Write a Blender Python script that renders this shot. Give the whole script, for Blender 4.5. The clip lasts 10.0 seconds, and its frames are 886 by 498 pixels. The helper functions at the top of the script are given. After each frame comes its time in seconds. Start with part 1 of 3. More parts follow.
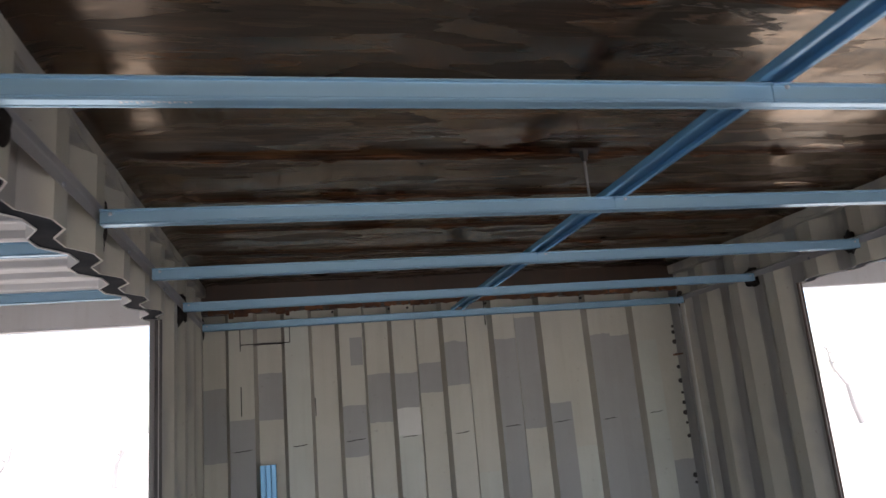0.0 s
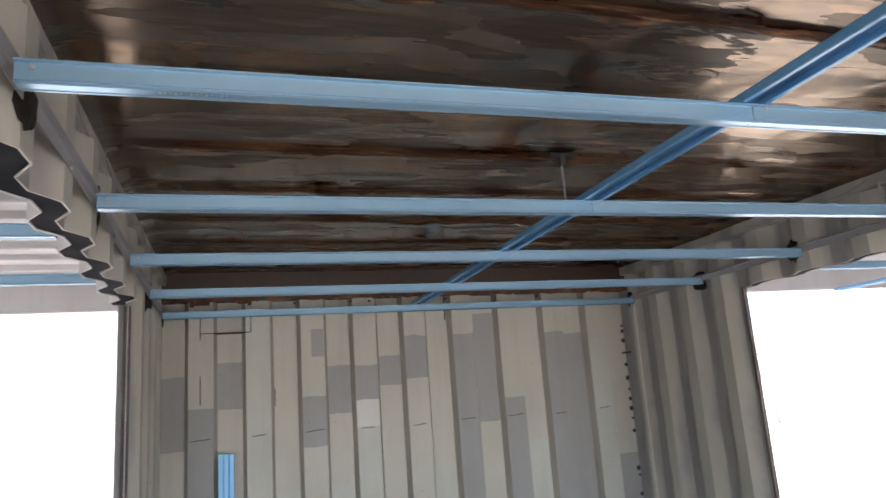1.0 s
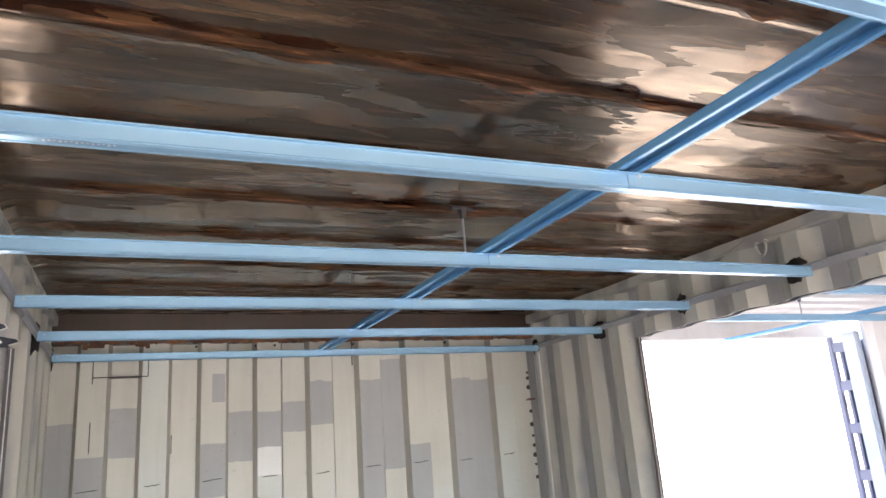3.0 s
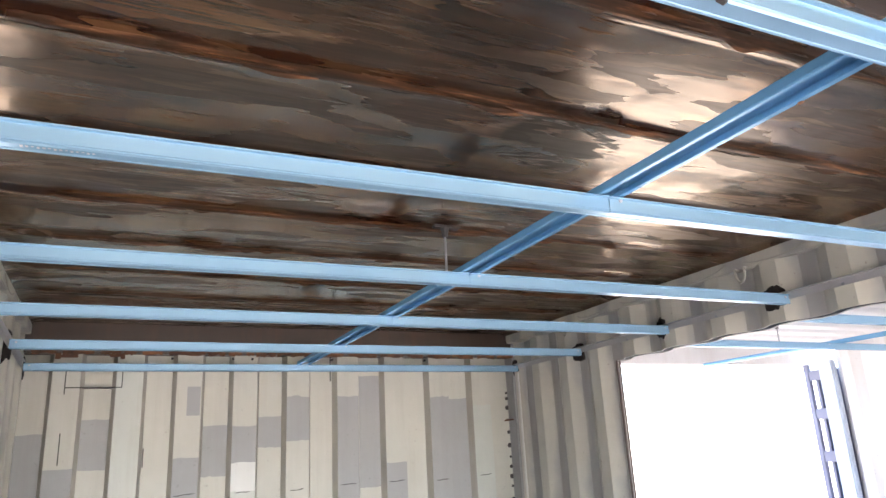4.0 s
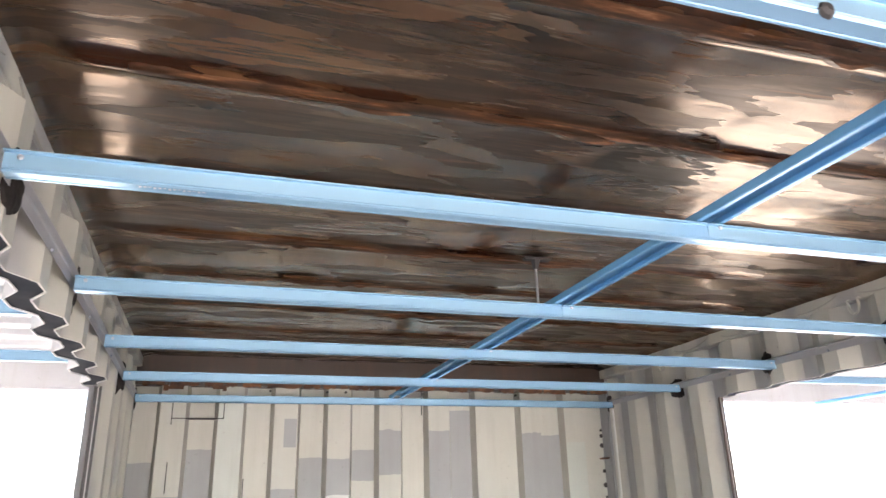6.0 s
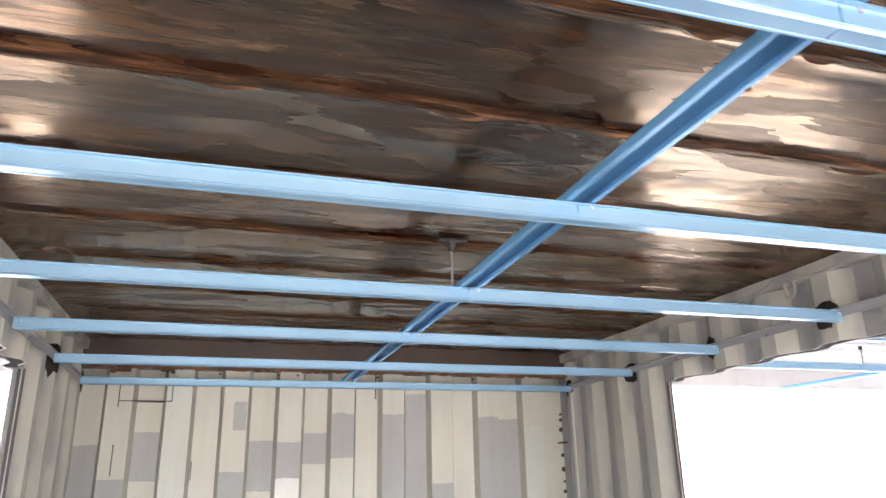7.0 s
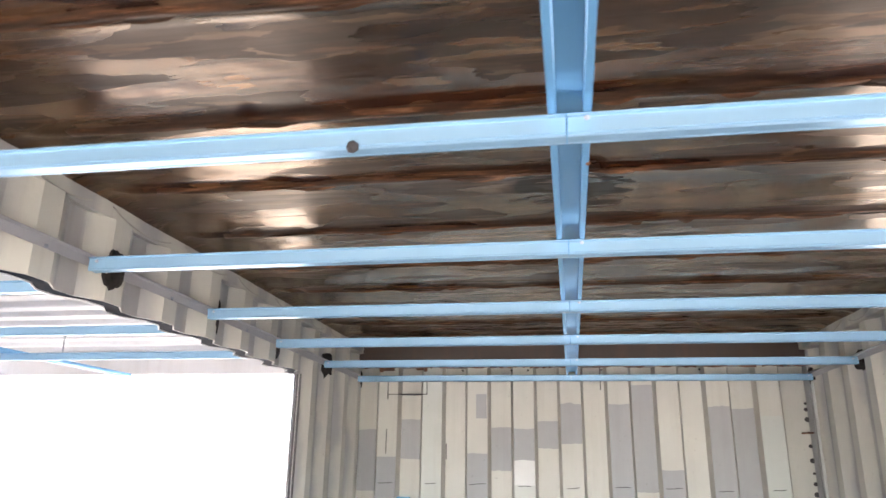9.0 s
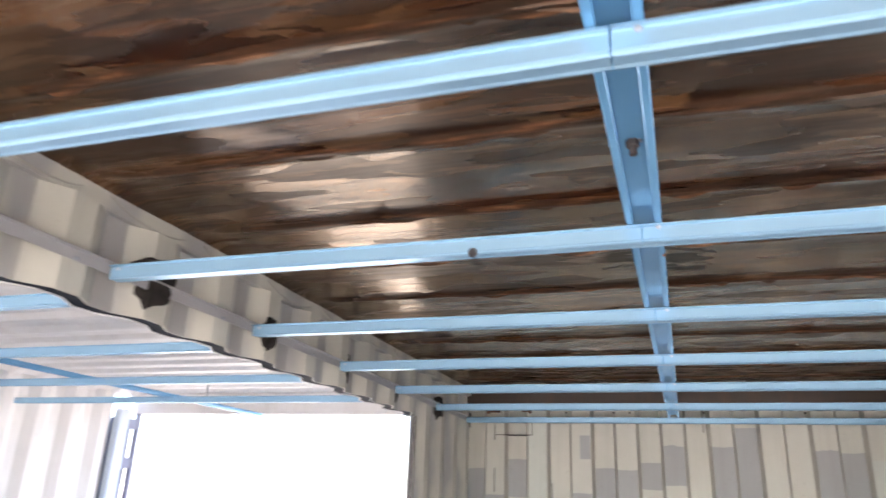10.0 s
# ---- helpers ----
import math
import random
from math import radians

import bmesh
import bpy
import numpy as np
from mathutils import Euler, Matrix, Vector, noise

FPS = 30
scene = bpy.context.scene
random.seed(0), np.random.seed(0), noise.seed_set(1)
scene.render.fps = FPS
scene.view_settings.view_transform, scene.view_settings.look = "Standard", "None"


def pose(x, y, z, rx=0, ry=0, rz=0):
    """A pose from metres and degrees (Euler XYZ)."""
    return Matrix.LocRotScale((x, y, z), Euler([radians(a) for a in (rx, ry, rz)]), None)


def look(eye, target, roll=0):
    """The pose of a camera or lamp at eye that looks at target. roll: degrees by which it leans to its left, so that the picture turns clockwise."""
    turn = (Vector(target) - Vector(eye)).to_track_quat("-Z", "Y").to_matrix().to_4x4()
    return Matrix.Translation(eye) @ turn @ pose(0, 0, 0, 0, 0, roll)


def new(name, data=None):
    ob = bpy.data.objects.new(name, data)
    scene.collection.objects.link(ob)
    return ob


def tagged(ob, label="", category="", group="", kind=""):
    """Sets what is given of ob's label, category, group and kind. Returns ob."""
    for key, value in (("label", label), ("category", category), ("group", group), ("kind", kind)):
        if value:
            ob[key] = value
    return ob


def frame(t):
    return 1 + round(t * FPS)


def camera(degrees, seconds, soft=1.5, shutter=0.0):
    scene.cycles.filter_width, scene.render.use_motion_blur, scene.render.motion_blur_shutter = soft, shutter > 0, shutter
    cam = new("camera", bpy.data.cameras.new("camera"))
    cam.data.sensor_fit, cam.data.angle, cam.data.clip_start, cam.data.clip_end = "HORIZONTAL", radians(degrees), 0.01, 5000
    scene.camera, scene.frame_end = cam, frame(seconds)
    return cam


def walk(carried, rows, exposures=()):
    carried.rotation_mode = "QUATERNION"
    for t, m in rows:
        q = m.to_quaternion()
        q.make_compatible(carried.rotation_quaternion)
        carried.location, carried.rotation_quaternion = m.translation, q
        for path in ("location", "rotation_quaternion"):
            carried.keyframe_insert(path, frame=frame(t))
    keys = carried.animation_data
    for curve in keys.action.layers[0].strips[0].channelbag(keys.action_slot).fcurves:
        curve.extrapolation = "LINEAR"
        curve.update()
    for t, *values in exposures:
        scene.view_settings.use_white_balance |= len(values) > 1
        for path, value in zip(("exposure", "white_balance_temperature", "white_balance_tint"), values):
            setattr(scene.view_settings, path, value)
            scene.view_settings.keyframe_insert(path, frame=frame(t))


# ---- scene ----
cam = camera(64.7, 10.0, 1.5, 0.5)
PATH = [
    (0, (-0.744, 0.073, 1.77), (-0.331, 1.98, 2.207), -5.0),
    (0.5, (-0.848, 0.062, 1.787), (-0.361, 1.952, 2.221), -3.7),
    (1, (-0.863, 0.035, 1.763), (-0.287, 1.905, 2.176), -4.1),
    (1.5, (-0.85, 0.014, 1.762), (-0.161, 1.84, 2.198), -4.9),
    (2, (-0.834, -0.006, 1.765), (-0.077, 1.786, 2.228), -4.9),
    (2.5, (-0.831, -0.017, 1.767), (-0.064, 1.766, 2.252), -4.8),
    (4, (-0.823, -0.02, 1.771), (0.006, 1.712, 2.331), -3.0),
    (4.5, (-0.838, -0.001, 1.767), (-0.134, 1.788, 2.319), -2.1),
    (5, (-0.872, 0.017, 1.774), (-0.306, 1.835, 2.386), -1.0),
    (6.5, (-0.733, -0.037, 1.761), (-0.136, 1.751, 2.429), -1.6),
    (7, (-0.578, -0.051, 1.768), (-0.001, 1.761, 2.388), -1.2),
    (7.5, (-0.485, -0.123, 1.756), (-0.06, 1.726, 2.387), -1.3),
    (8, (-0.378, -0.297, 1.756), (-0.348, 1.598, 2.395), 0.6),
    (8.5, (-0.225, -0.387, 1.762), (-0.398, 1.505, 2.387), -0.2),
    (9, (-0.036, -0.466, 1.767), (-0.365, 1.419, 2.347), 0.9),
    (9.5, (0.024, -0.575, 1.774), (-0.407, 1.262, 2.438), 0.5),
    (10, (0.01, -0.753, 1.77), (-0.588, 1.036, 2.434), 2.2),
]
EXPOSURES = [(t, e, 6400, 17) for t, e in ((0.0, 1.72), (0.5, 2.04), (1.0, 2.45), (1.5, 2.75), (2.0, 2.95), (2.5, 3.1), (4.0, 3.42), (5.0, 3.55), (7.0, 3.58), (8.5, 3.52), (9.5, 3.35), (10.0, 3.2))]
walk(cam, [(t, look(eye, target, roll)) for t, eye, target, roll in PATH], EXPOSURES)

# ---- world, sun ----
world = bpy.data.worlds.new("world")
scene.world = world
world.use_nodes = True
wn = world.node_tree
sky = wn.nodes.new("ShaderNodeTexSky")
sky.sky_type, sky.sun_disc = "NISHITA", False
sky.sun_elevation, sky.sun_rotation = radians(70), radians(155)
sky.dust_density, sky.ozone_density, sky.air_density = 1.3, 0.8, 0.9
wn.links.new(sky.outputs[0], wn.nodes["Background"].inputs[0])
wn.nodes["Background"].inputs[1].default_value = 0.15
sun = new("sun", bpy.data.lights.new("sun", "SUN"))
sun.data.energy, sun.data.angle, sun.data.color = 4.0, radians(0.53), (1.0, 0.95, 0.88)
sun.matrix_world = look((0, 0, 0), (-math.sin(radians(155)) * math.cos(radians(70)), -math.cos(radians(155)) * math.cos(radians(70)), -math.sin(radians(70))))


# ---- materials ----
class Mat:
    """A node material with short ways to chain textures."""

    def __init__(self, name, rough=0.5, metal=0.0):
        self.m = bpy.data.materials.new(name)
        self.m.use_nodes = True
        self.t = self.m.node_tree
        self.b = self.t.nodes["Principled BSDF"]
        self.b.inputs["Roughness"].default_value, self.b.inputs["Metallic"].default_value = rough, metal

    def node(self, kind, **values):
        n = self.t.nodes.new(kind)
        for key, value in values.items():
            n.inputs[key.replace("_", " ")].default_value = value
        return n

    def link(self, a, b):
        self.t.links.new(a, b)

    def coords(self, scale, rot=(0, 0, 0), source="Object"):
        c, m = self.node("ShaderNodeTexCoord"), self.node("ShaderNodeMapping")
        m.inputs["Scale"].default_value, m.inputs["Rotation"].default_value = scale, rot
        self.link(c.outputs[source], m.inputs["Vector"])
        return m.outputs[0]

    def noise(self, vec, scale, detail=5.0, rough=0.6, distort=0.0):
        n = self.node("ShaderNodeTexNoise", Scale=scale, Detail=detail, Roughness=rough, Distortion=distort)
        self.link(vec, n.inputs["Vector"])
        return n.outputs["Fac"]

    def cells(self, vec, scale, what="Color", feature="F1"):
        n = self.node("ShaderNodeTexVoronoi", Scale=scale)
        n.feature = feature
        self.link(vec, n.inputs["Vector"])
        return n.outputs[what]

    def ramp(self, fac, *stops):
        n = self.node("ShaderNodeValToRGB")
        e = n.color_ramp.elements
        while len(e) < len(stops):
            e.new(0.5)
        for el, (at, col) in zip(e, stops):
            el.position = at
            el.color = (*col, 1) if isinstance(col, tuple) else (col, col, col, 1)
        self.link(fac, n.inputs[0])
        return n.outputs[0]

    def mix(self, fac, a, b, blend="MIX"):
        n = self.node("ShaderNodeMix")
        n.data_type, n.blend_type = "RGBA", blend
        for value, slot in ((fac, n.inputs[0]), (a, n.inputs[6]), (b, n.inputs[7])):
            if isinstance(value, (int, float)):
                slot.default_value = value
            elif isinstance(value, tuple):
                slot.default_value = (*value, 1)
            else:
                self.link(value, slot)
        return n.outputs[2]

    def math(self, op, a, b=0.0):
        n = self.node("ShaderNodeMath")
        n.operation = op
        for value, slot in ((a, n.inputs[0]), (b, n.inputs[1])):
            if isinstance(value, (int, float)):
                slot.default_value = value
            else:
                self.link(value, slot)
        return n.outputs[0]

    def colour(self, out):
        if isinstance(out, tuple):
            self.b.inputs["Base Color"].default_value = (*out, 1)
        else:
            self.link(out, self.b.inputs["Base Color"])
        return self

    def rough(self, out):
        self.link(out, self.b.inputs["Roughness"])
        return self

    def bump(self, out, strength, distance):
        n = self.node("ShaderNodeBump", Strength=strength, Distance=distance)
        self.link(out, n.inputs["Height"])
        last = self.b.inputs["Normal"]
        if last.is_linked:
            self.link(last.links[0].from_socket, n.inputs["Normal"])
        self.link(n.outputs[0], last)
        return self


def painted_steel(name, base, stain, rough=0.45):
    """Old sprayed paint on sheet steel: blotches, runs down the sheet, fine grain."""
    k = Mat(name, rough)
    v, runs = k.coords((1, 1, 1)), k.coords((9, 9, 0.7))
    c = k.mix(k.ramp(k.noise(v, 2.3), (0.35, 0.0), (0.75, 0.75)), base, tuple(x * 0.84 for x in base))
    c = k.mix(k.ramp(k.noise(runs, 1.6), (0.5, 0.0), (0.8, 0.6)), c, stain)
    c = k.mix(k.ramp(k.noise(v, 46, 3), (0.66, 0.0), (0.78, 0.5)), c, tuple(x * 0.7 for x in stain))
    k.colour(c).rough(k.ramp(k.noise(v, 9), (0.3, rough - 0.1), (0.7, rough + 0.15)))
    return k.bump(k.noise(v, 5), 0.25, 0.01).bump(k.noise(v, 160, 2), 0.12, 0.001).m


CREAM = painted_steel("cream_paint", (0.485, 0.482, 0.415), (0.38, 0.36, 0.30))
PALE = painted_steel("pale_green_paint", (0.48, 0.505, 0.45), (0.37, 0.36, 0.30))
WHITE = painted_steel("white_touch_up", (0.60, 0.61, 0.57), (0.47, 0.46, 0.42))
GREY = painted_steel("grey_primer", (0.322, 0.327, 0.316), (0.262, 0.258, 0.248), 0.55)
# darker for the end wall's slopes: dirt, with some of their shade painted in
SLOPE = painted_steel("dull_shaded_paint", (0.41, 0.395, 0.34), (0.28, 0.255, 0.21), 0.6)
NEIGHBOUR = painted_steel("white_paint", (0.63, 0.62, 0.615), (0.50, 0.475, 0.45))
DARK = painted_steel("bare_dark_steel", (0.035, 0.032, 0.032), (0.07, 0.035, 0.02), 0.6)
POST = painted_steel("dull_blue_paint", (0.16, 0.17, 0.25), (0.12, 0.11, 0.13))
POST_LIGHT = painted_steel("pale_blue_paint", (0.45, 0.52, 0.62), (0.4, 0.4, 0.42))


def side_wall_paint():
    """Cream paint, greyer in the rib hollows, with soft edges and uneven length."""
    k = Mat("cream_paint_grey_hollows", 0.45)
    v = k.coords((1, 1, 1))
    pos = k.node("ShaderNodeSeparateXYZ")
    k.link(v, pos.inputs[0])
    # 0 to 1 along one rib pitch, 0.5 in the middle of the hollow
    along = k.math("FRACT", k.math("DIVIDE", k.math("ADD", pos.outputs[1], 40 * 0.256 - 1.071), 0.256))
    hollow = k.math("SUBTRACT", 1.0, k.math("ABSOLUTE", k.math("MULTIPLY", k.math("SUBTRACT", along, 0.5), 2.0)))
    drift = k.math("MULTIPLY", k.math("SUBTRACT", k.noise(k.coords((1, 2.2, 1.5)), 1.6, 2), 0.5), 1.3)
    fine = k.math("MULTIPLY", k.math("SUBTRACT", k.noise(v, 11, 4), 0.5), 0.35)
    patch = k.ramp(k.math("ADD", k.math("ADD", hollow, drift), fine), (0.46, 0.0), (0.76, 0.65))
    c = k.mix(k.ramp(k.noise(v, 2.3), (0.35, 0.0), (0.75, 0.8)), (0.52, 0.51, 0.435), (0.44, 0.425, 0.365))
    c = k.mix(patch, c, (0.285, 0.28, 0.285))
    c = k.mix(k.ramp(k.noise(k.coords((9, 9, 0.7)), 1.6), (0.56, 0.0), (0.85, 0.5)), c, (0.26, 0.22, 0.17))
    c = k.mix(k.ramp(k.noise(v, 38, 4), (0.68, 0.0), (0.76, 0.6)), c, (0.17, 0.12, 0.085))
    k.colour(c).rough(k.ramp(k.noise(v, 9), (0.3, 0.36), (0.7, 0.6)))
    return k.bump(k.noise(v, 5), 0.3, 0.012).bump(k.noise(v, 150, 2), 0.1, 0.001).m


SIDE = side_wall_paint()


def rust():
    k = Mat("rusted_steel", 0.75)
    v = k.coords((1, 1, 1))
    k.colour(k.ramp(k.noise(v, 14, 8), (0.3, (0.04, 0.018, 0.012)), (0.52, (0.11, 0.046, 0.02)), (0.72, (0.24, 0.105, 0.045))))
    return k.bump(k.noise(v, 60, 6), 0.5, 0.003).m


RUST = rust()
# navy stand-in for the unlit hollow between the nested walls
NAVY = painted_steel("dark_navy_gap_shade", (0.012, 0.016, 0.024), (0.02, 0.018, 0.02), 0.8)
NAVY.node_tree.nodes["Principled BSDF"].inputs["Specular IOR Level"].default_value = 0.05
BROWN = painted_steel("dark_brown_lacquer", (0.05, 0.033, 0.024), (0.09, 0.04, 0.02), 0.4)


def blue_steel(name, base, dark, rough=0.34, metal=0.5):
    """Blue-coated light-gauge steel, with faint handling marks."""
    k = Mat(name, rough, metal)
    v = k.coords((1, 1, 1))
    c = k.mix(k.ramp(k.noise(v, 4, 1), (0.1, 0.0), (0.9, 1.0)), base, dark)
    k.b.inputs["Specular IOR Level"].default_value = 0.3
    return k.colour(c).m


BLUE = blue_steel("blue_coated_steel", (0.325, 0.53, 0.70), (0.285, 0.49, 0.67), 0.24, 0.45)
# same coat as BLUE, deepened to put in the shade inside the open channels
BLUE_DEEP = blue_steel("shade_deepened_blue_steel", (0.16, 0.39, 0.64), (0.135, 0.35, 0.59), 0.24, 0.25)
ANGLE_STEEL = blue_steel("dull_grey_angle_steel", (0.43, 0.425, 0.42), (0.34, 0.335, 0.335), 0.5, 0.15)
ZINC = blue_steel("galvanised_steel", (0.36, 0.38, 0.41), (0.25, 0.265, 0.29), 0.38)


def roof_underside():
    """Brown lacquer over steel, peeling in long brushed flakes across the width, rust along the ribs."""
    k = Mat("peeling_brown_lacquer", 0.3, 0.36)
    v = k.coords((1, 1, 1))
    pos = k.node("ShaderNodeSeparateXYZ")
    k.link(v, pos.inputs[0])
    # flake ends fray along the width, their long sides wander a little
    fray = k.math("MULTIPLY", k.math("SUBTRACT", k.noise(k.coords((3, 34, 1)), 1.0, 4, 0.6), 0.5), 0.26)
    wander = k.math("MULTIPLY", k.math("SUBTRACT", k.noise(k.coords((3.5, 6, 1)), 1.0, 4, 0.6), 0.5), 0.085)
    torn = k.node("ShaderNodeCombineXYZ")
    k.link(k.math("ADD", pos.outputs[0], fray), torn.inputs[0])
    k.link(k.math("ADD", pos.outputs[1], wander), torn.inputs[1])

    def layer(sx, sy, feature="F1", what="Color", shift=0.0):
        m = k.node("ShaderNodeMapping")
        m.inputs["Scale"].default_value, m.inputs["Location"].default_value = (sx, sy, 1), (shift, shift * 2.3, 0)
        k.link(torn.outputs[0], m.inputs["Vector"])
        n = k.node("ShaderNodeTexVoronoi", Scale=1.0)
        n.feature = feature
        k.link(m.outputs[0], n.inputs["Vector"])
        if what == "Distance":
            return n.outputs["Distance"]
        sep = k.node("ShaderNodeSeparateColor")
        k.link(n.outputs["Color"], sep.inputs[0])
        return sep.outputs

    big = layer(2.5, 9.5)
    mid = layer(4.4, 18, shift=3.7)
    small = layer(8.5, 40, shift=8.1)
    broad = k.noise(k.coords((1.0, 1.8, 1)), 1.7, 4, 0.55)
    streak = k.noise(k.coords((1.6, 26, 1)), 2.0, 5, 0.6, 0.5)
    dark, umber, khaki = (0.023, 0.0064, 0.0028), (0.076, 0.026, 0.0108), (0.25, 0.128, 0.057)
    c = k.ramp(big[0], (0.0, dark), (0.35, (0.050, 0.016, 0.0065)), (0.55, umber), (0.80, (0.130, 0.053, 0.023)), (1.0, (0.195, 0.094, 0.043)))
    c = k.mix(k.ramp(mid[1], (0.66, 0.0), (0.69, 0.8)), c, k.mix(mid[0], (0.11, 0.060, 0.031), khaki))
    c = k.mix(k.ramp(mid[2], (0.66, 0.0), (0.68, 0.75)), c, dark)
    c = k.mix(k.ramp(small[1], (0.80, 0.0), (0.82, 0.5)), c, k.mix(small[0], (0.12, 0.062, 0.030), (0.25, 0.155, 0.085)))
    c = k.mix(k.ramp(small[2], (0.76, 0.0), (0.78, 0.55)), c, (0.022, 0.010, 0.006))
    c = k.mix(k.ramp(streak, (0.52, 0.0), (0.60, 0.75)), c, (0.026, 0.012, 0.007))
    c = k.mix(k.ramp(broad, (0.36, 0.55), (0.58, 0.0)), c, (0.034, 0.0125, 0.0065))
    c = k.mix(k.ramp(k.noise(k.coords((2.2, 30, 1)), 1.3, 6, 0.62, 0.6), (0.60, 0.0), (0.66, 0.7)), c, (0.15, 0.064, 0.028))
    # rust pits
    pit = k.node("ShaderNodeTexVoronoi", Scale=5.0)
    k.link(v, pit.inputs["Vector"])
    c = k.mix(k.ramp(pit.outputs["Distance"], (0.030, 0.8), (0.060, 0.0)), c, (0.014, 0.008, 0.006))
    # the zone where the lacquer has cracked into plates, with dark gaps
    gap = k.ramp(layer(8, 27, "DISTANCE_TO_EDGE", "Distance", 1.3), (0.03, 1.0), (0.10, 0.0))
    dx = k.math("DIVIDE", k.math("SUBTRACT", pos.outputs[0], -0.01), 0.18)
    dy = k.math("DIVIDE", k.math("SUBTRACT", pos.outputs[1], 1.10), 0.17)
    near = k.math("SQRT", k.math("ADD", k.math("MULTIPLY", dx, dx), k.math("MULTIPLY", dy, dy)))
    zone = k.ramp(k.math("ADD", near, k.math("MULTIPLY", k.math("SUBTRACT", k.noise(v, 5, 3), 0.5), 1.2)), (0.75, 1.0), (1.1, 0.0))
    lines = k.math("MULTIPLY", zone, gap)
    bare = k.math("MULTIPLY", zone, k.ramp(mid[0], (0.66, 0.0), (0.68, 1.0)))
    lines = k.math("MAXIMUM", lines, bare)
    c = k.mix(lines, c, (0.010, 0.006, 0.005))
    # rust on the ribs, by their height below the sheet
    low = k.math("ADD", k.math("MULTIPLY", k.math("SUBTRACT", 2.39, pos.outputs[2]), 95.0), k.math("MULTIPLY", k.math("SUBTRACT", k.noise(k.coords((3, 14, 1)), 2.5), 0.5), 1.1))
    away = k.ramp(k.math("ABSOLUTE", pos.outputs[0]), (0.98, 1.0), (1.0, 0.0))
    rusty = k.math("MULTIPLY", k.ramp(low, (0.42, 0.0), (0.62, 1.0)), away)
    rc = k.ramp(k.noise(k.coords((4, 46, 1)), 2.0, 7, 0.62), (0.38, (0.018, 0.007, 0.004)), (0.53, (0.062, 0.022, 0.010)), (0.625, (0.155, 0.062, 0.026)), (0.70, (0.30, 0.15, 0.078)), (0.76, (0.6, 0.46, 0.34)))
    c = k.mix(rusty, c, rc)
    k.colour(c)
    k.b.inputs["Specular IOR Level"].default_value = 1.0
    k.b.inputs["Coat Weight"].default_value, k.b.inputs["Coat Tint"].default_value = 0.15, (1.0, 0.92, 0.80, 1)
    k.b.inputs["Specular Tint"].default_value = (1.0, 0.86, 0.64, 1)
    k.b.inputs["Coat Roughness"].default_value = 0.2
    r = k.math("ADD", k.ramp(big[1], (0.0, 0.12), (0.6, 0.18), (1.0, 0.28)), k.math("MULTIPLY", k.ramp(streak, (0.46, 0.0), (0.62, 1.0)), 0.10))
    r = k.math("ADD", r, k.math("MULTIPLY", k.ramp(mid[2], (0.66, 0.0), (0.68, 1.0)), 0.22))
    r = k.math("ADD", r, k.math("MULTIPLY", lines, 0.4))
    k.rough(k.math("ADD", r, k.math("MULTIPLY", rusty, 0.4)))
    k.bump(big[2], 0.10, 0.003).bump(mid[1], 0.10, 0.0016).bump(small[1], 0.10, 0.0010).bump(streak, 0.10, 0.004)
    k.bump(k.math("SUBTRACT", 1.0, lines), 0.35, 0.003).bump(k.noise(v, 2.6, 3), 0.3, 0.03)
    return k.m


ROOF = roof_underside()


def plywood(name, dark, light, worn):
    k = Mat(name, 0.65)
    g = k.coords((14, 0.9, 1))
    k.colour(k.mix(k.ramp(k.noise(k.coords((1, 1, 1)), 3), (0.4, 0.0), (0.7, 0.8)), k.ramp(k.noise(g, 3, 8), (0.3, dark), (0.7, light)), worn))
    return k.bump(k.noise(g, 6), 0.3, 0.002).m


def dry_ground():
    k = Mat("dry_pale_ground", 0.95)
    v = k.coords((1, 1, 1))
    k.colour(k.mix(k.ramp(k.noise(v, 0.6, 8), (0.4, 0.0), (0.65, 1.0)), (0.45, 0.41, 0.35), (0.36, 0.32, 0.265)))
    return k.bump(k.noise(v, 12, 8), 0.6, 0.03).m


FLOOR = plywood("worn_dark_plywood", (0.035, 0.026, 0.018), (0.075, 0.055, 0.038), (0.05, 0.044, 0.038))
TAN_FLOOR = plywood("tan_plywood", (0.085, 0.065, 0.045), (0.15, 0.12, 0.085), (0.12, 0.10, 0.08))
PALE_FLOOR = plywood("pale_plywood", (0.15, 0.13, 0.11), (0.24, 0.21, 0.18), (0.20, 0.18, 0.16))
GROUND = dry_ground()
TIMBER = Mat("grey_bark", 0.9).colour((0.34, 0.32, 0.30)).m
BLACK = Mat("black_bitumen", 0.75)
BLACK.b.inputs["Specular IOR Level"].default_value = 0.2
BLACK.colour(BLACK.ramp(BLACK.noise(BLACK.coords((1, 1, 1)), 30), (0.3, (0.012, 0.010, 0.009)), (0.7, (0.035, 0.029, 0.025))))
BLACK = BLACK.bump(BLACK.noise(BLACK.coords((1, 1, 1)), 70), 0.6, 0.004).m


# ---- mesh helpers ----
def mesh_of(name, bm, *mats):
    me = bpy.data.meshes.new(name)
    bmesh.ops.recalc_face_normals(bm, faces=bm.faces)
    bm.to_mesh(me)
    bm.free()
    for m in mats:
        me.materials.append(m)
    return me


def part(name, bm, material, parent=None, label=""):
    mats = material if isinstance(material, (list, tuple)) else (material,)
    ob = new(name, mesh_of(name, bm, *mats))
    ob.parent = parent
    return tagged(ob, label)


def empty(name, at=(0, 0, 0)):
    ob = new(name)
    ob.location = at
    return ob


